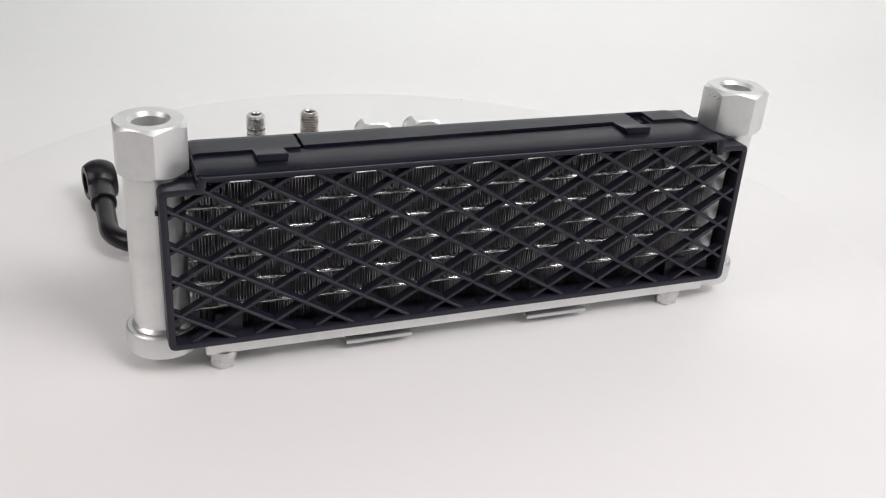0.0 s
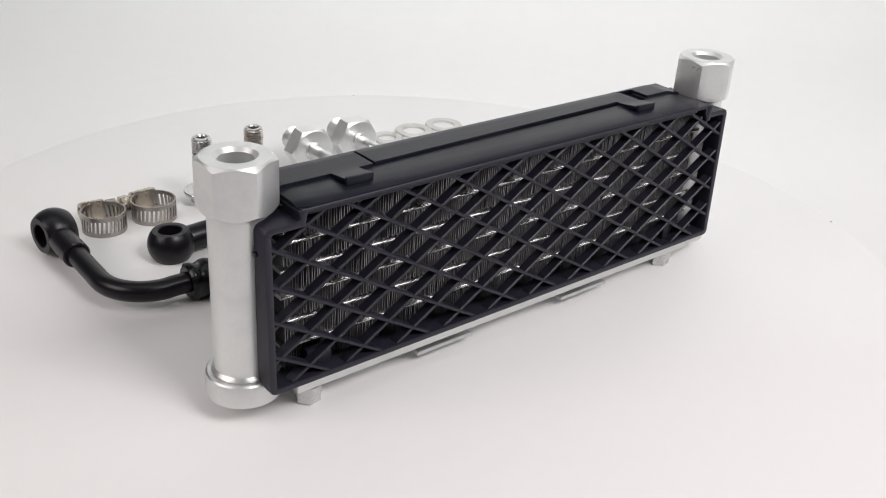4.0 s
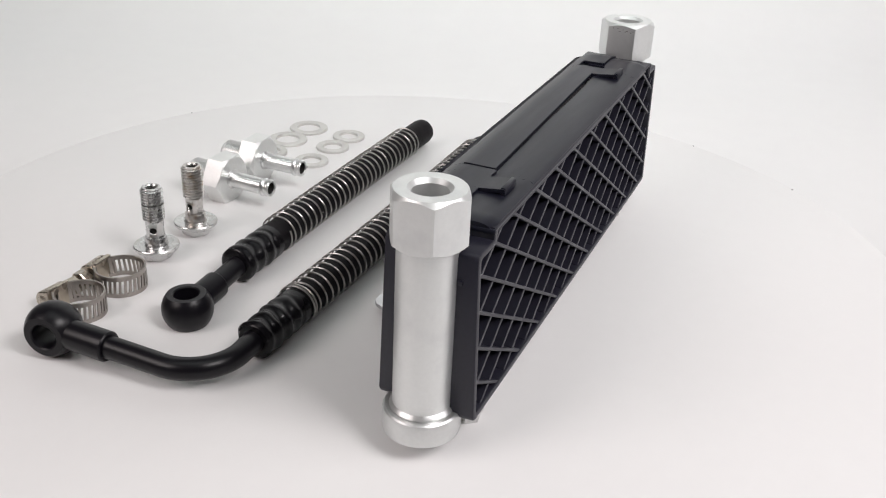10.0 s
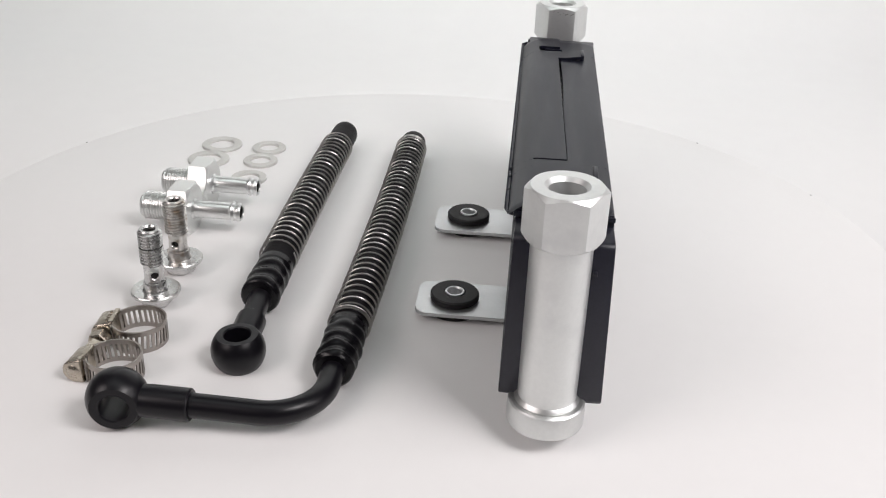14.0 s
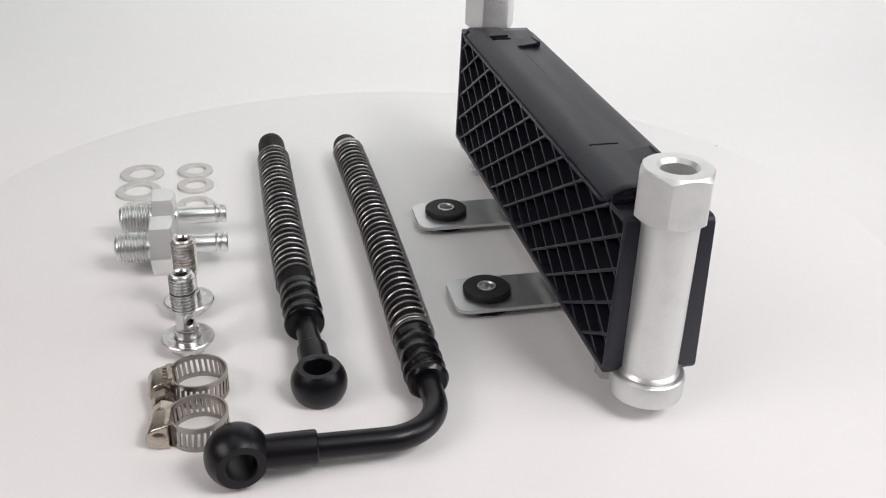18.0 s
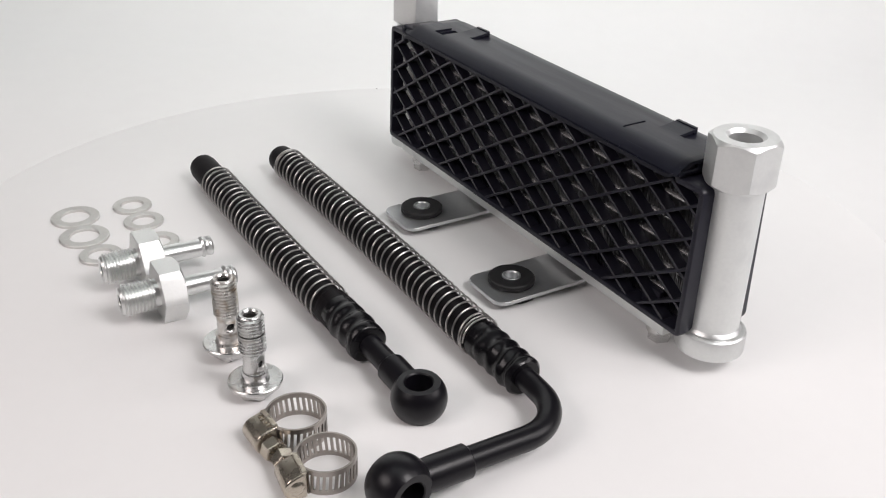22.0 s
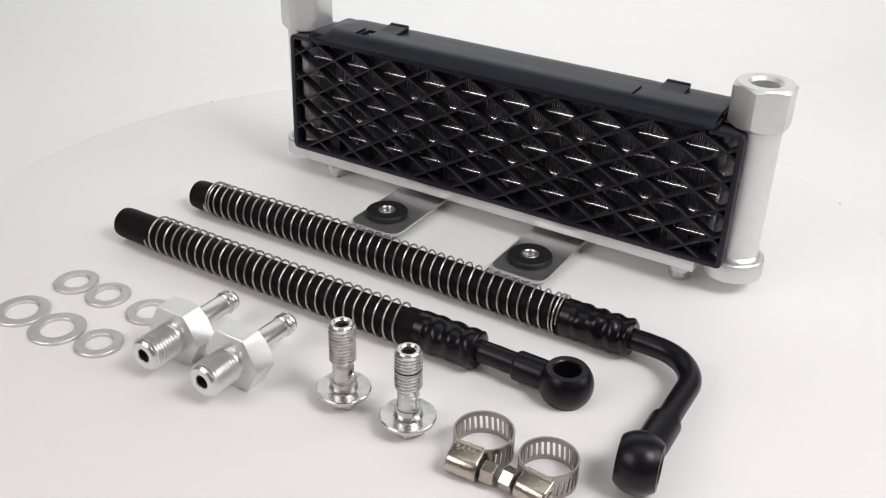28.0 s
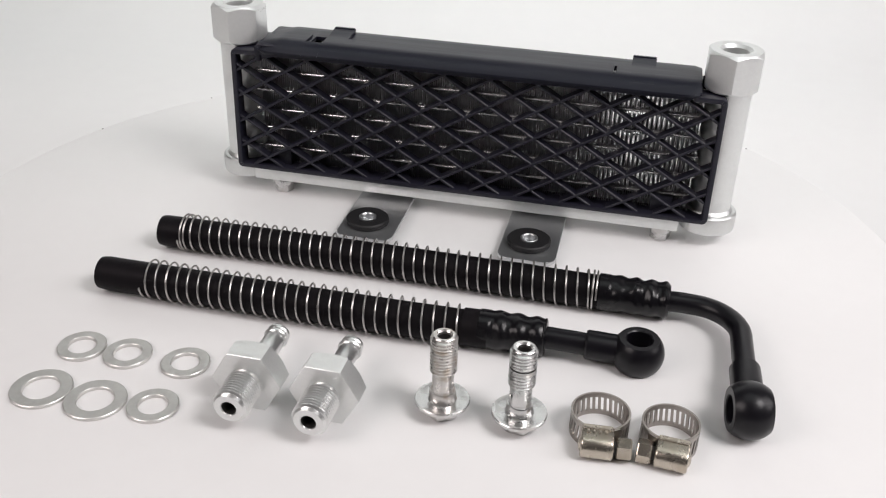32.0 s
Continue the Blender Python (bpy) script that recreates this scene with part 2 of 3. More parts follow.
def hex_nut(cx, cy, z0, z1, corner, turn_deg, top_r, bore, seg=8):
    """A tall hexagon with corners dressed off round at the top, and a bored mouth."""
    bm = bmesh.new()
    n = 6 * seg
    apo = corner * math.cos(radians(30))

    def radius(a):
        q = (math.degrees(a) - turn_deg) % 60 - 30
        return min(apo / math.cos(radians(q)), corner - 0.35)

    angs = [2 * math.pi * k / n + radians(turn_deg) for k in range(n)]

    def ring(f):
        return [bm.verts.new((cx + f(a)[0] * math.cos(a), cy + f(a)[0] * math.sin(a), f(a)[1])) for a in angs]

    rings = [ring(lambda a: (bore, z0)), ring(lambda a: (apo - 0.6, z0)),
             ring(lambda a: (radius(a), z0 + 0.5 + (radius(a) - apo) * 0.9)),
             ring(lambda a: (radius(a), z1 - 0.25 - (radius(a) - top_r) * 0.75)),
             ring(lambda a: (top_r, z1)), ring(lambda a: (bore + 1.3, z1)), ring(lambda a: (bore, z1 - 1.4))]
    z = z1 - 1.4
    while z > z1 - 12:
        rings.append(ring(lambda a, zz=z: (bore + 0.11, zz - 0.5)))
        rings.append(ring(lambda a, zz=z: (bore, zz - 1.0)))
        z -= 1.0
    for a, b in list(zip(rings, rings[1:])) + [(rings[-1], rings[0])]:
        for k in range(n):
            bm.faces.new((a[k], a[(k + 1) % n], b[(k + 1) % n], b[k]))
    return bm


def grille(cooler, flip):
    """One moulded half: rim, diamond ribs, corner lugs. flip: the half on the other side, turned half round."""
    half, front = 117.4, -17.3
    lean = Matrix.Translation((0, front, 14)) @ pose(0, 0, 0, -1.3 if flip else -1.7) @ Matrix.Translation((0, -front, -14))
    m = Matrix.Translation((MIDX + 0.7, MIDY + 1.0, 0.8) if flip else (MIDX, MIDY, 0)) @ pose(0, 0, 0, 0, 0, 180 if flip else 0) @ lean

    def place(bm):
        bmesh.ops.transform(bm, matrix=m, verts=bm.verts)
        return bm

    up = pose(0, 0, 0, 90)
    outer = [(-half, 16.4), (-half + 0.7, 14.8), (-half + 2.2, 14.2), (half - 2.2, 14.2), (half - 0.7, 14.8), (half, 16.4), (half, 74.0), (half - 0.7, 75.5),
             (half - 2.2, 76.2), (104.6, 76.2), (103.6, 80.0), (-103.6, 80.0), (-104.6, 76.2), (-half + 2.2, 76.2), (-half + 0.7, 75.5), (-half, 74.0)]
    inner = [(-half + 2.6, 17.4), (-half + 2.8, 16.9), (-half + 3.4, 16.6), (half - 3.4, 16.6), (half - 2.8, 16.9), (half - 2.6, 17.4), (half - 2.6, 73.0), (half - 2.8, 73.5),
             (half - 3.4, 73.8), (102.4, 73.8), (101.4, 78.5), (-101.4, 78.5), (-102.4, 73.8), (-half + 3.4, 73.8), (-half + 2.8, 73.5), (-half + 2.6, 73.0)]
    bm = ring_plate(outer, inner, -front - 11.2, -front, m=up)
    es = [e for e in bm.edges if all(abs(v.co.y - front) < 1e-4 for v in e.verts)]
    bmesh.ops.bevel(bm, geom=es, offset=0.5, segments=2, profile=0.5, affect="EDGES")
    rim = part("grille", place(bm), PLASTIC, cooler, "black moulded plastic diamond-mesh guard", ORG)
    x0, x1, z0, z1 = -half + 2.2, half - 2.2, 16.2, 79.0
    hx, hz = 11.15, 6.62
    slope = hz / hx
    nx, nz = -90.1, 67.0
    for family in (1, -1):
        for k in range(-30, 60):
            c = nz - family * slope * nx + 2 * hz * k
            ends = []
            for x in (x0, x1):
                z = c + family * slope * x
                if z0 <= z <= z1:
                    ends.append((x, z))
            for z in (z0, z1):
                x = (z - c) / (family * slope)
                if x0 < x < x1:
                    ends.append((x, z))
            if len(ends) < 2:
                continue
            (xa, za), (xb, zb) = sorted(ends)[0], sorted(ends)[-1]
            if za > 74.5 and abs(xa) > 100:
                xa, za = (74.5 - c) / (family * slope), 74.5
            if zb > 74.5 and abs(xb) > 100:
                xb, zb = (74.5 - c) / (family * slope), 74.5
            length = math.hypot(xb - xa, zb - za)
            if length < 5:
                continue
            ang = math.atan2(zb - za, xb - xa)
            shift = 0.45 if (family < 0) == flip else 0.0
            rib = block(-length / 2, length / 2, front + 0.4 + shift, front + (6.4 if flip else 5.3), -0.6, 0.6, 0.22, 1)
            bmesh.ops.transform(rib, matrix=Matrix.Translation(((xa + xb) / 2, 0, (za + zb) / 2)) @ pose(0, 0, 0, 0, -math.degrees(ang), 0), verts=rib.verts)
            part("rib", place(rib), PLASTIC, rim, "", ORG)
    part("nub", place(block(-half - 1.1, -half + 0.5, front + 5, front + 6.6, 65.2, 66.8, 0.3)), PLASTIC, rim, "", ORG)
    for x in (-95.2, 95.2):
        part("lug", place(block(x - 5, x + 5, front + 4.6, front + 7.2, 15.8, 24.2, 0.5)), PLASTIC, rim, "", ORG)
    return rim


def cover(cooler):
    """The two overlapping arched halves of the top cover, with their latch fingers."""
    def arch(y):
        return 82.9 - (0.054 if y > -53.7 else 0.022) * max(0.0, abs(y + 53.7) - 9.0) ** 2

    def taper(x):
        return 0.22 * max(0.0, x - 87.0) + 0.5 * max(0.0, -110.2 - x)

    def strip(bm, x0, x1, edge, end, drop, thick, stiff=None, steps=6):
        """An arched band between x0 and x1, from the outer edge(x) to end(x); past stiff it runs on straight."""
        cols = []
        for i in range(steps + 1):
            x = x0 + (x1 - x0) * i / steps
            ya, yb = edge(x), end(x)
            d = 1 if yb > ya else -1
            lip = 0.4 if d < 0 else 0.0
            top = [(ya - d * lip, 77.9), (ya - d * lip, 78.4)]
            for k in range(15):
                y = ya + d * 0.5 + (yb - ya - d * 0.5) * k / 14
                z = arch(y) - taper(x)
                if stiff is not None and (y - stiff) * d > 0:
                    z = arch(stiff) + 0.14 * abs(y - stiff)
                if k == 0:
                    z -= 0.25
                top.append((y, z - (drop(x, y) if callable(drop) else drop)))
            under = [(y if k > 1 else y + d * thick, z - (thick if k > 1 else 0)) for k, (y, z) in enumerate(top)]
            cols.append([bm.verts.new((x, y, z)) for y, z in top + under[::-1]])
        n = len(cols[0])
        for a, b in zip(cols, cols[1:]):
            for k in range(n):
                bm.faces.new((a[k], b[k], b[(k + 1) % n], a[(k + 1) % n]))
        bm.faces.new(cols[0])
        bm.faces.new(cols[-1][::-1])

    fe = lambda x: -70.3 + max(0.0, x - 88) * 0.7 + max(0.0, -108 - x) * 0.5
    be = lambda x: -34.5 - max(0.0, x - 92) * 0.6 - max(0.0, -107 - x) * 0.5
    seam = lambda x: -54.8 + 2.6 * (x + 71.5) / 127.0
    gap = lambda x: 0.5 + 0.9 * max(0.0, 1 - ((x - 32.0) / 44.0) ** 2)
    bm = bmesh.new()
    for x0, x1, end, n in ((-111.5, -73.2, lambda x: -46.0, 12), (-73.2, -71.9, lambda x: -55.0, 3), (-71.9, 55.5, lambda x: seam(x) - gap(x), 40),
                           (55.5, 66, lambda x: -46.0, 3), (66, 72.5, lambda x: -54.0, 3), (72.5, 96, lambda x: -46.0, 14)):
        strip(bm, x0, x1, fe, end, 1.1, 1.5, steps=n)
    part("cover", bm, COVER, cooler, "black plastic top cover, front half", ORG, 40)
    bm = bmesh.new()
    for x0, x1, e0, e1, stiff in ((-111, -90.5, -55.8, -55.8, None), (-90.5, -79.5, -65, -65, -56), (-79.5, -73.2, -55.8, -55.8, None), (-73.2, -71.9, -42.8, -42.8, None), (-71.9, 55.5, -54.8, -52.2, None),
                                  (55.5, 66, -64, -64, -55), (66, 74, -43.0, -43.0, None), (74, 96, -53, -53, None)):
        strip(bm, x0, x1, be, lambda x: e0 + (e1 - e0) * (x - x0) / (x1 - x0), 0.0, 1.3, stiff, 12 if x1 - x0 > 15 else 3)
    part("cover", bm, COVER, cooler, "black plastic top cover, rear half with latch fingers", ORG, 40)
    for x0, x1, z0 in ((-111.9, -110.6, 77.8), (95.4, 98.4, 72.5)):
        part("cover_end", block(x0, x1, -70.6, -37.2, z0, 79.6, 0.5), COVER, cooler, "", ORG)
    rnd = random.Random(8)
    bm = bmesh.new()
    for k in range(8):
        y, z = -56.5 + 0.9 * k + rnd.uniform(-0.6, 0.6), 77.0 + 0.7 * k + rnd.uniform(-0.5, 0.5)
        block(-113.3 - rnd.uniform(0.2, 1.6), -111.8, y - rnd.uniform(0.3, 0.7), y + 0.5, z - rnd.uniform(0.4, 0.9), z + 0.5, 0.12, 1, bm=bm)
    part("moulding_flash", bm, COVER, cooler, "ragged black edge of the cover's end", ORG)
    part("latch_hook", block(55.7, 65.8, -64.3, -62.6, 81.0, 84.5, 0.3), COVER, cooler, "", ORG)
    part("latch_hook", block(-90.3, -79.7, -65.3, -63.6, 80.8, 84.5, 0.3), COVER, cooler, "", ORG)


def bracket(cooler, x0, x1, gx, gy):
    out = [(x0, -66.8), (x1, -66.8)]
    for cx, a0 in ((x1 - 5, 0), (x0 + 5, 90)):
        out += [(cx + 5 * math.cos(radians(a0 + 18 * k)), gy + 10.7 + 5 * math.sin(radians(a0 + 18 * k))) for k in range(6)]
    br = part("bracket", prism(out, 3.4, 5.1, 0.3), ZINC, cooler, "flat galvanised steel mounting bracket", ORG, 14)
    rubber = [(4.2, 0.0), (11.3, 0.0), (12.0, 0.6), (12.0, 2.8), (11.5, 3.3), (6.5, 3.35), (6.5, 5.15), (9.7, 5.2), (10.3, 5.6), (10.3, 7.5), (9.7, 8.1), (4.7, 8.1), (4.2, 7.6)]
    gm = part("grommet", lathe(rubber, 40, Matrix.Translation((gx, gy, 0))), RUBBER, br, "black rubber grommet", ORG)
    part("spacer", lathe([(0, 5.1), (5.2, 5.1), (5.2, 7.2), (0, 7.2)], 24, Matrix.Translation(((x0 + x1) / 2, -54, 0)), closed=False), ZINC, br, "", ORG)
    part("sleeve", lathe([(3.0, 0.3), (4.15, 0.3), (4.15, 8.3), (3.9, 8.5), (3.4, 8.5), (3.0, 8.0)], 32, Matrix.Translation((gx, gy, 0))), ZINC, br,
         "bright metal sleeve", ORG)
    return gm


def oil_cooler():
    ob = thing("oil_cooler", ORG, "silver oil cooler in a black plastic mesh guard, standing upright", "oil cooler")
    for cx in (AX, BX):
        tank = part("tank", lathe([(0, 17), (10.1, 17), (10.1, 77.4), (0, 77.4)], 56, Matrix.Translation((cx, TY, 0)), closed=False), ALU, ob,
                    "silver painted round tank pipe", ORG)
        part("weld_bead", lathe([(9.8, 16.2), (11.0, 16.4), (11.2, 16.9), (10.7, 17.6), (9.9, 18.4), (9.8, 17.9)], 48, Matrix.Translation((cx, TY, 0))), FOOT, tank, "", ORG)
        part("end_cap", lathe([(0, 7.5), (12.6, 7.5), (13.2, 7.7), (13.4, 8.3), (13.4, 15.0), (13.2, 15.9), (12.6, 16.4), (11.8, 16.5), (0, 16.5)], 56,
                              Matrix.Translation((cx, TY, 0)), closed=False), FOOT, ob, "bright round aluminium end cap", ORG)
        boss = part("hex_boss", hex_nut(cx, TY, 77.2, 95.7, 13.7, 30, 11.5, 5.9), ALU, ob, "silver hexagonal boss with a threaded mouth", ORG, 25)
        if cx == BX:
            rnd = random.Random(12)
            marks = bmesh.new()
            for k in range(8):
                y, z = TY - 5.4 + 1.3 * k + rnd.uniform(-0.5, 0.5), 92.8 + rnd.uniform(-1.6, 0.9)
                w, h = rnd.uniform(0.1, 0.6), rnd.uniform(0.07, 0.3)
                block(cx - 11.93, cx - 11.80, y - w, y + w, z - h, z + h, 0, bm=marks)
            part("scuff_marks", marks, SCUFF, boss, "dark chipped scuffs", ORG)
        # Near-black lid part-way down stands in for the shade deep in the bore.
        part("bore_shade_disc", lathe([(0, 86.4), (5.7, 86.4), (5.7, 85.4), (0, 85.4)], 24, Matrix.Translation((cx, TY, 0)), closed=False), BORE, ob, "", ORG)
    for k in range(5):
        z = 25.45 + 10 * k
        bm = prism(rounded(-63.7 - TY, -43.9 - TY, -0.75, 0.75, 0.74, 5), -115, 101.4, 0)
        bmesh.ops.transform(bm, matrix=Matrix.Translation((0, TY, z)) @ Matrix(((0, 0, 1, 0), (1, 0, 0, 0), (0, 1, 0, 0), (0, 0, 0, 1))), verts=bm.verts)
        part("core_tube", bm, TUBE, ob, "flat bright aluminium core tube", ORG)
    for k in range(6):
        lo, hi = 16.3 + 10 * k, 24.6 + 10 * k
        if k == 0:
            lo = 14.6
        bm = bmesh.new()
        n = 198
        rnd = random.Random(40 + k)
        line = []
        step = 212.8 / n
        for i in range(n):
            x = -113.2 + step * i + rnd.uniform(-0.12, 0.12)
            lean = rnd.uniform(-0.14, 0.14)
            wall = [(x - lean, lo + 0.55), (x + lean, hi - 0.55)]
            line += (wall if i % 2 == 0 else wall[::-1])
            line.append((x + step / 2, hi - 0.12 if i % 2 == 0 else lo + 0.12))
        w, prev, rag = 0.13, None, 0.0
        for i, (x, z) in enumerate(line):
            if i % 3 == 0:
                rag = rnd.uniform(-0.25, 0.25)
            side = w if i % 3 != 2 else 0.0
            rise = 0.0 if i % 3 != 2 else w
            cur = [bm.verts.new((x + q * side, y, z + q * rise)) for y, q in ((-62.8 + rag, -1), (-62.8 + rag, 1), (-45.0 - rag, 1), (-45.0 - rag, -1))]
            if i % 6 >= 3:
                cur = [cur[1], cur[0], cur[3], cur[2]]
            if prev:
                for q in range(4):
                    bm.faces.new((prev[q], cur[q], cur[(q + 1) % 4], prev[(q + 1) % 4]))
            prev = cur
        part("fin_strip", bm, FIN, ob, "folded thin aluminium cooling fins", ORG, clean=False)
    part("top_plate", block(-110.4, 95.2, -65.0, -42.4, 74.9, 77.0, 0.4), TUBE, ob, "aluminium top plate of the core", ORG)
    part("base_bar", block(-111, 104.5, -67.2, -41.2, 7.2, 13.9, 0.6), ALU, ob, "silver aluminium bottom bar", ORG)
    for x, y in ((-104.2, -62.6), (90.6, -62.0), (-103.4, -47.4), (90.6, -46.6)):
        m = Matrix.Translation((x, y, 0))
        part("bolt", prism(hexagon(4.9, 10), 0.2, 4.4, 0.35, m=m), CHROME, ob, "zinc plated hexagon bolt", ORG, 14)
        part("bolt_collar", lathe([(0, 4.3), (5.3, 4.3), (5.6, 4.7), (5.6, 5.4), (5.2, 7.3), (0, 7.3)], 24, m, closed=False), CHROME, ob, "", ORG)
    bracket(ob, -57.4, -30.4, -43.3, -14.8)
    bracket(ob, 20.2, 47.6, 35.6, -14.6)
    cover(ob)
    grille(ob, False)
    grille(ob, True)
    return put(ob, pose(MIDX * K, MIDY * K, 0))


oil_cooler()


# ---- hoses ----
def banjo(parent, centre, axis, r, h, org, label):
    prof = [(5.1, -h + 0.4), (5.6, -h)]
    a0 = math.asin(h / r)
    prof.append((r * math.cos(a0) - 0.5, -h))
    for k in range(13):
        a = -a0 + 2 * a0 * k / 12
        prof.append((r * math.cos(a), r * math.sin(a) * 0.995))
    prof += [(r * math.cos(a0) - 0.5, h), (5.6, h), (5.1, h - 0.4)]
    return part("banjo_eye", lathe(prof, 56, along(*centre, axis)), BLACKPAINT, parent, label, org)


def coil(stations, y, z, r, wire, tail=0.0):
    """A wire spring about the hose: stations are the places along x where it passes its front; tail: part of a turn before the first."""
    pts, seg = [], 28
    for i in range(-int(tail * seg), (len(stations) - 1) * seg + 1):
        k = i / seg
        n = min(max(int(math.floor(k)), 0), len(stations) - 2)
        x = stations[n] + (stations[n + 1] - stations[n]) * (k - n) if k >= 0 else stations[0] + k * 1.6
        a = 2 * math.pi * k
        rr = r + 0.05 * math.sin(k * 1.7)
        pts.append((x, y(x) + rr * math.cos(a), z + rr * math.sin(a)))
    return sweep(pts, wire, 8)


def crimp(x0, x1, y, z, r, ribs, seed, creases=0.0):
    """A crimped sleeve from x0 to x1; creases: how far its skin is wrinkled, its far end drawn in."""
    n = 72
    rnd = random.Random(seed)
    phase = [rnd.uniform(0, 6.28) for _ in range(4)]
    pts = [(x0 + (x1 - x0) * i / (n - 1), y, z) for i in range(n)]
    rad = []
    for i in range(n):
        u = i / (n - 1)
        e = min(1.0, u / 0.03, (1 - u) / (0.03 + 0.6 * creases))
        rad.append(r - 1.2 * (1 - e) ** 2)

    def lumps(i, a):
        u = i / (n - 1)
        if u < 0.16 or u > 0.97:
            return 0
        w = math.sin(math.pi * min(1, (u - 0.16) / 0.1) / 2)
        f = ribs * u * 2 * math.pi + 0.55 * math.sin(2 * a + phase[0]) + 0.35 * math.sin(5 * a + phase[1])
        fold = math.sin(0.8 * f + 2 * a + phase[3]) * math.sin(3 * a - 11 * u + phase[1])
        return w * ((0.42 - 0.6 * creases) * math.sin(f) + 0.16 * math.sin(3 * a + 9 * u + phase[2]) - 0.15 + 3.2 * creases * fold)

    return sweep(pts, rad, 48, shape=lumps)


def straight_hose():
    org = (20, 64.6, 0)
    ob = thing("oil_hose", org, "black rubber oil hose in a steel spring, straight banjo end", "hose", "oil hoses")
    hy = lambda x: 65.2 + 0.6 * math.sin((x + 40) / 55.0)
    pts = [(131 - 170 * i / 60, hy(131 - 170 * i / 60), 8.2) for i in range(61)]
    part("hose", sweep(pts, [6.9 if i == 0 else 7.3 for i in range(61)], 40), HOSE, ob, "plain black rubber hose", org)
    # The end is solid: a near-black disc paints the shade of an open mouth.
    part("mouth_shade_disc", lathe([(0, 0), (4.4, 0), (4.4, 0.3), (0, 0.3)], 24, along(131.05, hy(131), 8.2, (1, 0, 0)), closed=False), BORE, ob, "", org)
    part("spring", coil([-27.5 + 4.78 * k for k in range(29)] + [109.5], hy, 8.85, 8.33, 0.41, 0.6), SPRING, ob, "bright steel wire spring", org)
    part("hose_tail", sweep([(-28.0, 65.0, 8.5), (-28.6, 65.0, 8.5), (-35.6, 64.8, 8.6)], [7.2, 7.6, 7.6], 40), HOSE, ob, "plain black tail of the hose", org)
    part("shrink_sleeve", crimp(-34.4, -62, 64.6, 8.6, 7.9, 3.7, 5), SHRINK, ob, "glossy ridged black crimp sleeve", org)
    part("stem", sweep([(-61, 64.2, 8.5), (-70, 63.8, 8.1), (-79, 63.4, 7.6), (-88, 63.1, 7.2)], 4.5, 28), BLACKPAINT, ob, "black coated steel stem", org)
    part("collar", sweep([(-77.6, 63.4, 7.6), (-78.2, 63.4, 7.6), (-88.4, 63.1, 7.2), (-92, 63.0, 7.1)], [5.4, 5.9, 5.9, 5.6], 32), BLACKPAINT, ob, "", org)
    banjo(ob, (-98.2, 62.9, 7.0), (0.0, 0.02, 1), 10.4, 6.8, org, "black round banjo eye, hole upright")
    return put(ob, pose(org[0] * K, org[1] * K, 0))


def bent_hose():
    org = (0, 24, 0)
    ob = thing("oil_hose", org, "black rubber oil hose in a steel spring, bent banjo end", "hose", "oil hoses")
    hy = lambda x: 24.0 - 0.9 * math.cos((x - 20) / 60.0)
    pts = [(123.2 - 203 * i / 70, hy(123.2 - 203 * i / 70), 8.2) for i in range(71)]
    part("hose", sweep(pts, [6.9 if i == 0 else 7.3 for i in range(71)], 40), HOSE, ob, "plain black rubber hose", org)
    # Same near-black disc on this closed end, for the mouth's shade.
    part("mouth_shade_disc", lathe([(0, 0), (4.4, 0), (4.4, 0.3), (0, 0.3)], 24, along(123.25, hy(123), 8.2, (1, 0, 0)), closed=False), BORE, ob, "", org)
    part("spring", coil([-78.6, -77.0] + [-75.5 + 4.774 * k for k in range(39)] + [109.3, 111.0, 112.4], hy, 8.85, 8.33, 0.41), SPRING, ob, "bright steel wire spring", org)
    part("shrink_sleeve", crimp(-78.6, -109, 24.2, 8.6, 7.9, 4.4, 9, 0.07), SHRINK, ob, "glossy ridged black crimp sleeve", org)
    path = [(-108, 24.2, 8.6), (-115, 24.2, 8.7)]
    cx, cy, r = -118.0, 44.2, 20.0
    for k in range(15):
        a = radians(-90 - 92 * k / 14)
        path.append((cx + r * math.cos(a), cy + r * math.sin(a), 8.5 + 0.5 * k / 14))
    path += [(-138.1, 56, 9.4), (-138.3, 66, 9.8), (-138.6, 80, 10.4)]
    part("stem", sweep(path, 4.4, 28), BLACKPAINT, ob, "black coated bent steel pipe", org)
    part("collar", sweep([(-138.4, 67.6, 9.9), (-138.4, 68.3, 9.9), (-138.7, 81, 10.4), (-138.8, 86, 10.6)], [5.4, 5.9, 5.9, 5.6], 32), BLACKPAINT, ob, "", org)
    banjo(ob, (-138.8, 93.4, 10.8), (-0.985, -0.17, 0.0), 10.7, 7.0, org, "black round banjo eye, hole level")
    return put(ob, pose(org[0] * K, org[1] * K, 0))


straight_hose()
bent_hose()


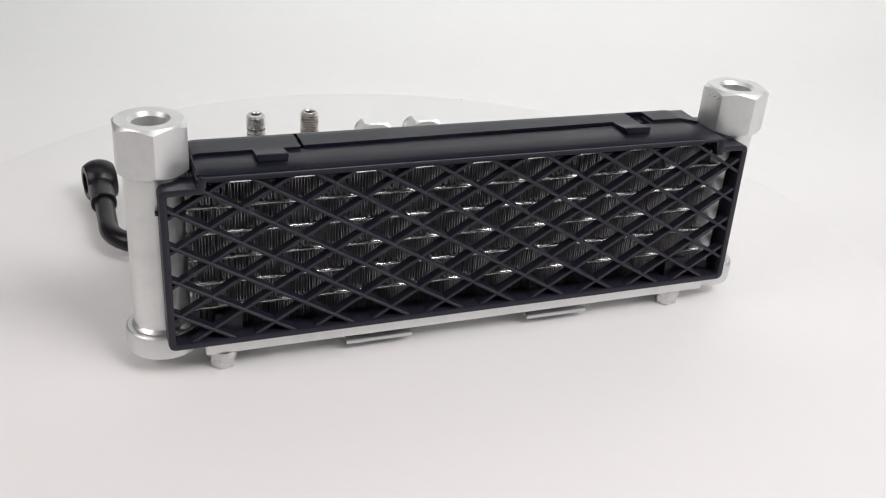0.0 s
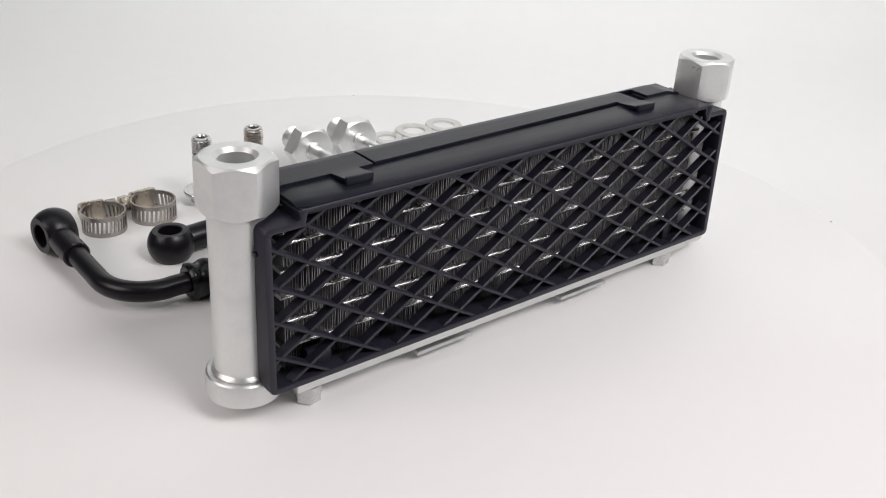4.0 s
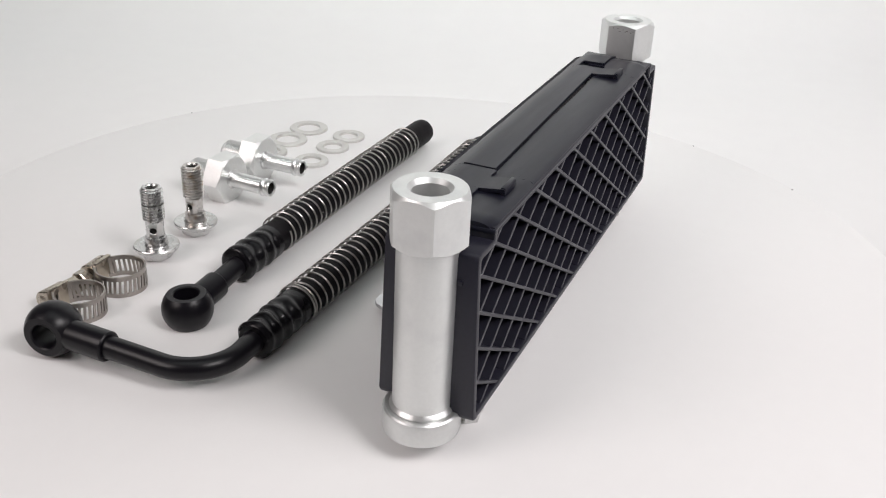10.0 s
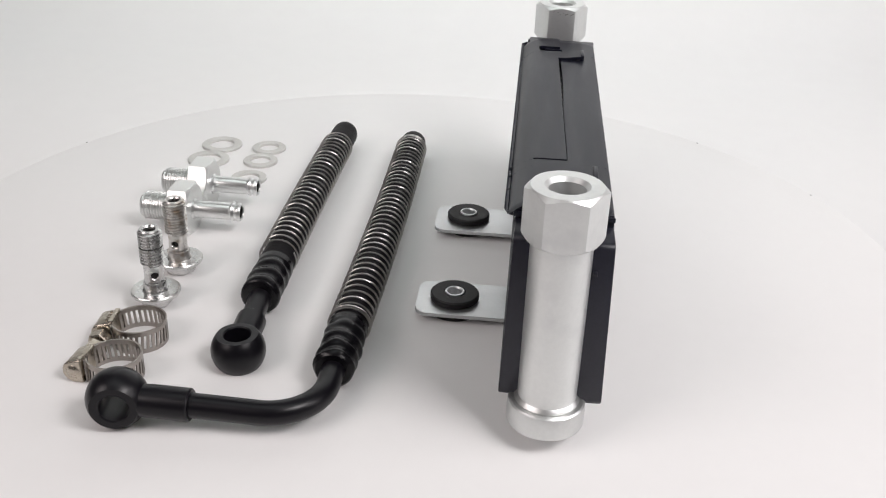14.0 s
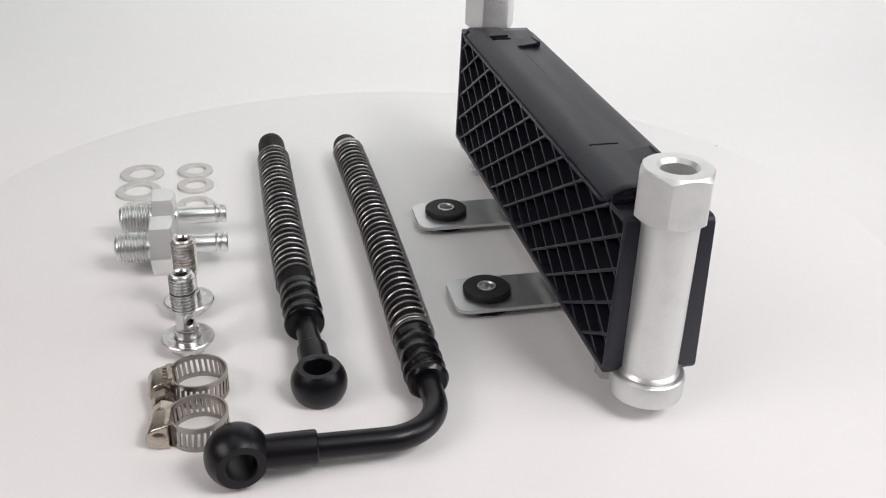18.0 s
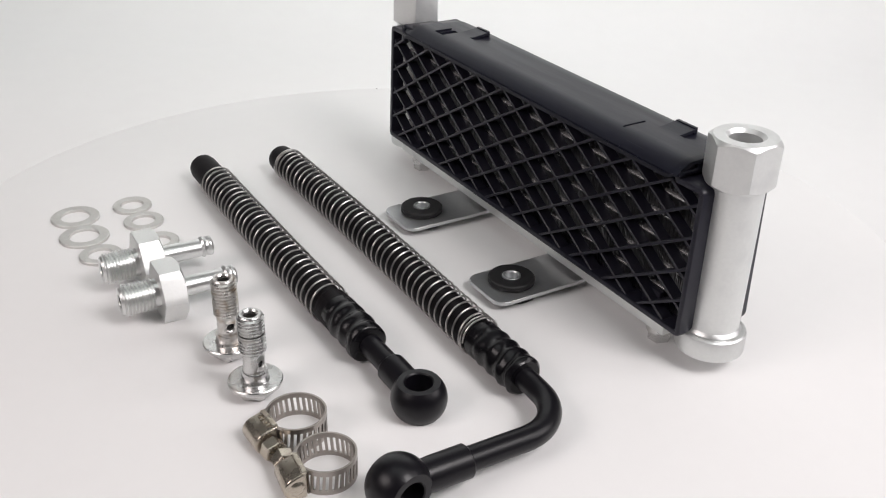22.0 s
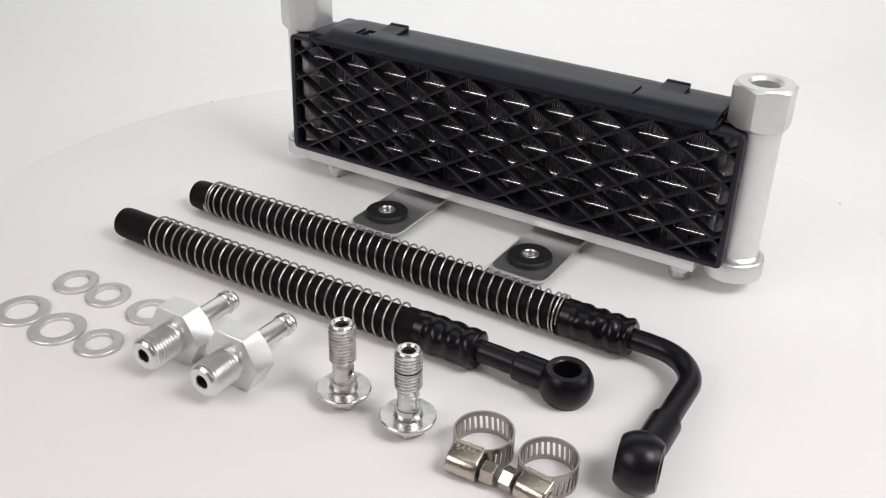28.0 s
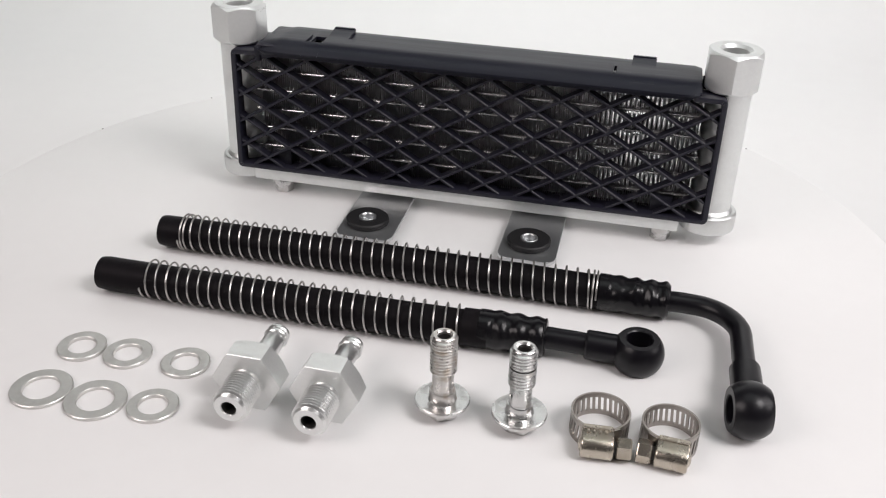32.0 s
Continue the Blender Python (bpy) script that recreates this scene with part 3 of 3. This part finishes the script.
# ---- banjo bolts ----
def banjo_bolt():
    ob = thing("banjo_bolt", (0, 0, 0), "zinc plated hollow banjo bolt standing on its head", "bolt", "banjo bolts")
    head = bmesh.new()
    lows = [head.verts.new((x, y, 0.0)) for x, y in hexagon(5.9, 27)]
    mids = [head.verts.new((x, y, 1.3)) for x, y in hexagon(7.2, 27)]
    tops = [head.verts.new((x, y, 4.4)) for x, y in hexagon(7.5, 27)]
    for a, b in ((lows, mids), (mids, tops)):
        for k in range(6):
            head.faces.new((a[k], a[(k + 1) % 6], b[(k + 1) % 6], b[k]))
    head.faces.new(lows[::-1])
    head.faces.new(tops)
    bmesh.ops.bevel(head, geom=list(head.edges), offset=0.55, segments=3, profile=0.5, affect="EDGES")
    part("head", head, CHROME, ob, "hexagon head", angle=18)
    part("flange", lathe([(0, 3.8), (7.3, 3.8), (9.0, 4.4), (9.9, 5.2), (10.2, 5.9), (10.15, 6.6), (9.85, 6.95), (9.2, 7.0), (8.6, 6.85), (5.4, 6.8), (0, 6.8)], 56, closed=False), CHROME, ob, "round flange")
    shank = [(2.6, 8), (5.4, 6.7), (5.05, 7.2), (4.9, 7.8), (4.85, 10.4), (4.6, 10.9), (4.25, 11.0), (4.2, 11.3), (4.05, 11.6), (4.0, 12.0), (4.0, 18.6), (4.25, 19.0)]
    shank += thread_profile(4.95, 19.2, 34.0, 1.34, 0.75) + [(4.3, 34.6), (3.9, 35.0), (3.0, 35.0), (2.45, 34.3), (2.4, 20)]
    sh = part("shank", lathe(shank, 48), CHROME, ob, "threaded hollow shank")
    bore_cut = part("cutter", lathe([(0, -7), (1.6, -7), (1.6, 7), (0, 7)], 28, along(0, 0, 14.8, (1, 0, 0)), closed=False), BORE, ob)
    mod = sh.modifiers.new("cross_hole", "BOOLEAN")
    mod.object, mod.solver = bore_cut, "EXACT"
    cut_mesh = bpy.data.meshes.new_from_object(sh.evaluated_get(bpy.context.evaluated_depsgraph_get()))
    sh.modifiers.clear()
    sh.data = cut_mesh
    bpy.data.objects.remove(bore_cut)
    # Near-black plug and liner: the shade inside both holes, put in as a solid.
    part("hollow", lathe([(0, 9), (2.38, 9), (2.38, 33.6), (2.2, 33.6), (2.2, 26), (0, 26)], 28, closed=False), BORE, ob)
    return ob


BOLT = banjo_bolt()
put(BOLT, pose(-58.6 * K, 109.8 * K, 0, 0, 0, 27))
STAINED = put(copy_thing(BOLT, pose(0, 0, 0)), pose(-30.1 * K, 109.5 * K, 0, 0, 0, 0))
part("thread_groove", lathe([(4.2, 26.5), (4.82, 26.6), (4.82, 27.1), (4.2, 27.2)], 40), BORE, BOLT, "dark line round the thread")
tagged(STAINED, "zinc plated banjo bolt with brownish stains, on its head")
for piece in STAINED.children:
    if piece.name.startswith("shank"):
        piece.material_slots[0].link = "OBJECT"
        piece.material_slots[0].material = TARNISH


# ---- hose fittings ----
def fitting():
    """Lies along y: thread towards +y, barb towards -y; its axis 11.6 above the plate."""
    ob = thing("hose_fitting", (0, 0, 0), "satin silver hexagon hose fitting lying on its side", "fitting", "hose fittings")
    m = along(0, 0, 11.6, (0, 1, 0))
    n, corner, apo = 48, 13.4, 13.4 * math.cos(radians(30))
    hexa, rings = bmesh.new(), []

    def reach(a):
        return min(apo / math.cos(radians(math.degrees(a) % 60 - 30)), corner - 0.12)

    # a sharp front face; the far face is turned down round at its corners
    for rad, z in ((lambda a: 1.0, lambda r: 6.1), (lambda a: reach(a) - 0.25, lambda r: 6.1), (reach, lambda r: 5.85),
                   (reach, lambda r: -3.8 + (r - apo + 0.25) * 0.62), (lambda a: apo - 0.25, lambda r: -3.8), (lambda a: 1.0, lambda r: -3.8)):
        rings.append([hexa.verts.new((rad(a) * math.cos(a), rad(a) * math.sin(a), z(rad(a)))) for a in [2 * math.pi * k / n for k in range(n)]])
    for a, b in zip(rings, rings[1:]):
        for k in range(n):
            hexa.faces.new((a[k], a[(k + 1) % n], b[(k + 1) % n], b[k]))
    bmesh.ops.transform(hexa, matrix=Matrix.Translation((0, 0, 11.6)) @ pose(0, 0, 0, -90), verts=hexa.verts)
    part("hexagon", hexa, NICKEL, ob, "hexagon body", angle=20)
    thr = [(0, 6.0), (6.0, 6.0), (6.0, 7.4)] + thread_profile(6.75, 7.6, 20.0, 1.38, 0.85) + [(6.1, 20.5), (5.4, 21.4), (3.0, 21.4), (2.8, 21.1), (2.8, 15), (0, 15)]
    part("thread", lathe(thr, 40, m, closed=False), TURNED, ob, "threaded end")
    # Near-black liner and stop darken the threaded mouth in place of its shade.
    part("thread_bore_shade", lathe([(0, 15.2), (2.6, 15.2), (2.6, 20.9), (2.78, 20.9), (2.78, 15.0), (0, 15.0)], 24, m, closed=False), BORE, ob)
    barb = [(0, -3.5), (5.2, -3.5), (4.9, -4.6), (4.15, -5.2), (4.1, -20.8), (3.9, -21.3), (3.9, -21.7), (4.5, -22.2), (4.8, -22.9), (4.5, -23.6), (4.0, -24.0), (4.0, -24.6),
            (4.4, -25.2), (4.5, -25.9), (4.3, -26.6), (3.9, -27.0), (3.3, -27.0), (3.1, -26.7), (3.1, -20), (0, -20)]
    part("barb", lathe(barb, 40, m, closed=False), TURNED, ob, "smooth barb with a raised bead")
    # The barb's mouth gets a near-black liner for its shade too.
    part("barb_bore_shade", lathe([(0, -20.2), (2.9, -20.2), (2.9, -26.3), (3.08, -26.3), (3.08, -20.0), (0, -20.0)], 24, m, closed=False), BORE, ob)
    return ob


FIT = fitting()
put(FIT, pose(9.9 * K, 119.2 * K, 0, 0, 0, -1.2))
put(copy_thing(FIT, pose(0, 0, 0)), pose(39.5 * K, 119.2 * K, 0, 0, 0, -0.4))


# ---- washers ----
def washer(od, hole, h, label):
    ob = thing("washer", (0, 0, 0), label, "washer", "sealing washers")
    a, b = od / 2, hole / 2
    part("ring", lathe([(b, 0.25), (b + 0.25, 0), (a - 0.3, 0), (a, 0.3), (a, h - 0.3), (a - 0.35, h), (b + 0.3, h), (b, h - 0.25)], 56), WASHER, ob)
    return ob


BIG = washer(22.9, 13.6, 1.6, "large dull silver sealing washer lying flat")
put(BIG, pose(117.5 * K, 135.5 * K, 0))
put(copy_thing(BIG, pose(0, 0, 0)), pose(94.8 * K, 136.4 * K, 0, 0, 0, 40))
SMALL = washer(19.0, 11.0, 1.8, "small dull silver sealing washer lying flat")
put(SMALL, pose(117.1 * K, 107.6 * K, 0))
for wx, wy, wr in ((97.4, 107.4, 70), (73.0, 107.2, 130), (72.9, 134.2, 200)):
    put(copy_thing(SMALL, pose(0, 0, 0)), pose(wx * K, wy * K, 0, 0, 0, wr))


# ---- hose clamps ----
def clamp(mirror, label, slide, out, ridges, r=10.3):
    """Ring about the origin, worm housing on the +y side, the screw head towards -x (or +x if mirrored)."""
    s = -1 if mirror else 1
    ob = thing("hose_clamp", (0, 0, 0), label, "hose clamp", "hose clamps")
    h, th = 9.8, 0.35

    def arc(r0, r1, z0, z1, a0, a1, n, bm, lean=0.0):
        vs = []
        for k in range(n + 1):
            a = radians(a0 + (a1 - a0) * k / n)
            b = a + lean
            vs.append([bm.verts.new((q * math.cos(c), q * math.sin(c), z)) for q, z, c in ((r0, z0, a), (r1, z0, a), (r1, z1, b), (r0, z1, b))])
        for p, q in zip(vs, vs[1:]):
            for k in range(4):
                bm.faces.new((p[k], p[(k + 1) % 4], q[(k + 1) % 4], q[k]))
        bm.faces.new(vs[0][::-1])
        bm.faces.new(vs[-1])

    bm = bmesh.new()
    arc(r - th, r + th, 0, 1.9, 0, 360, 72, bm)
    arc(r - th, r + th, h - 1.9, h, 0, 360, 72, bm)
    band = part("band", bm, BAND, ob, "perforated stainless band")
    bm = bmesh.new()
    arc(r - th + 0.02, r + th - 0.02, 1.8, h - 1.8, 0, 6.0, 2, bm, 0.05)
    rung = part("rung", bm, BAND, band)
    for k in range(1, 31):
        more = new("rung", rung.data)
        more.parent = band
        more.matrix_basis = pose(0, 0, 0, 0, 0, 360 * k / 31)
    bm = bmesh.new()
    arc(r + th + 0.05, r + 2.6 * th, 0.2, h - 0.2, 50, 128, 18, bm)
    part("band_tail", bm, BAND, ob, "overlapping band end")
    section = [(9.3, 0.3)] + [(11.6 + out + 4.5 * math.cos(radians(a)), 4.7 + 4.5 * math.sin(radians(a))) for a in range(-90, 76, 15)] + [(9.3, 10.3)]
    house = prism(section, -5.7, 5.7, 0.0)
    bmesh.ops.transform(house, matrix=Matrix(((0, 0, 1, s * slide), (1, 0, 0, 0), (0, 1, 0, 0), (0, 0, 0, 1))), verts=house.verts)
    ends = [e for f in house.faces if abs(f.normal.x) > 0.9 for e in f.edges]
    bmesh.ops.bevel(house, geom=list(set(ends)), offset=0.8, segments=3, profile=0.5, affect="EDGES")
    hs = part("housing", house, BRASSY, ob, "bright worm housing", angle=34)
    for k in range(ridges):
        part("worm_ridge", block(s * slide - 3.2 + 2.0 * k, s * slide - 2.2 + 2.0 * k, 10.2, 12.6, 9.4, 10.3, 0.25), BRASSY, hs, angle=20)
    part("housing_lip", block(s * slide - 5.2, s * slide + 5.2, 9.0, 11.0, h - 0.6, h + 0.9, 0.4), BRASSY, hs, angle=20)
    m = along(s * (slide + 5.4), 11.6 + out, 5.0, (s, 0, 0))
    part("worm_end", lathe([(0, -0.4), (2.9, -0.4), (2.7, 0.3), (2.0, 0.8), (1.1, 1.1), (0, 1.2)], 24, m, closed=False), BRASSY, ob, "rounded worm end")
    m = along(s * (slide - 5.4), 11.4 + out, 4.6, (-s, 0, 0))
    part("screw_neck", lathe([(0, 0), (2.4, 0), (2.4, 2.2), (0, 2.2)], 24, m, closed=False), BORE, ob)
    sc = prism(hexagon(4.2, 15), 1.4, 6.6, 0.6)
    bmesh.ops.transform(sc, matrix=m, verts=sc.verts)
    part("screw", sc, BRASSY, ob, "hexagon screw head", angle=14)
    # The slot is not cut: a near-black bar stands for its shade.
    slot = block(-3.2, 3.2, -0.45, 0.45, 6.2, 6.5, 0)
    bmesh.ops.transform(slot, matrix=m, verts=slot.verts)
    part("screw_slot_shade", slot, BORE, ob)
    return ob


put(clamp(False, "perforated stainless worm-drive hose clamp standing on edge", 0.8, 1.8, 4), pose(-87.3 * K, 105.8 * K, 0, 0, 0, 4))
put(clamp(True, "perforated stainless hose clamp, screw facing its neighbour", 2.2, 1.0, 0, 9.9), pose(-112.0 * K, 105.8 * K, 0, 0, 0, -5))


# ---- what moves ----
def motions():
    times = [float(k) for k in range(33)]
    walk(TABLE, [(t, pose(-0.008, 0.0027, 0) @ stage(t)) for t in times])
    for ob, m in THINGS:
        walk(ob, [(t, stage(t) @ m) for t in times])


motions()
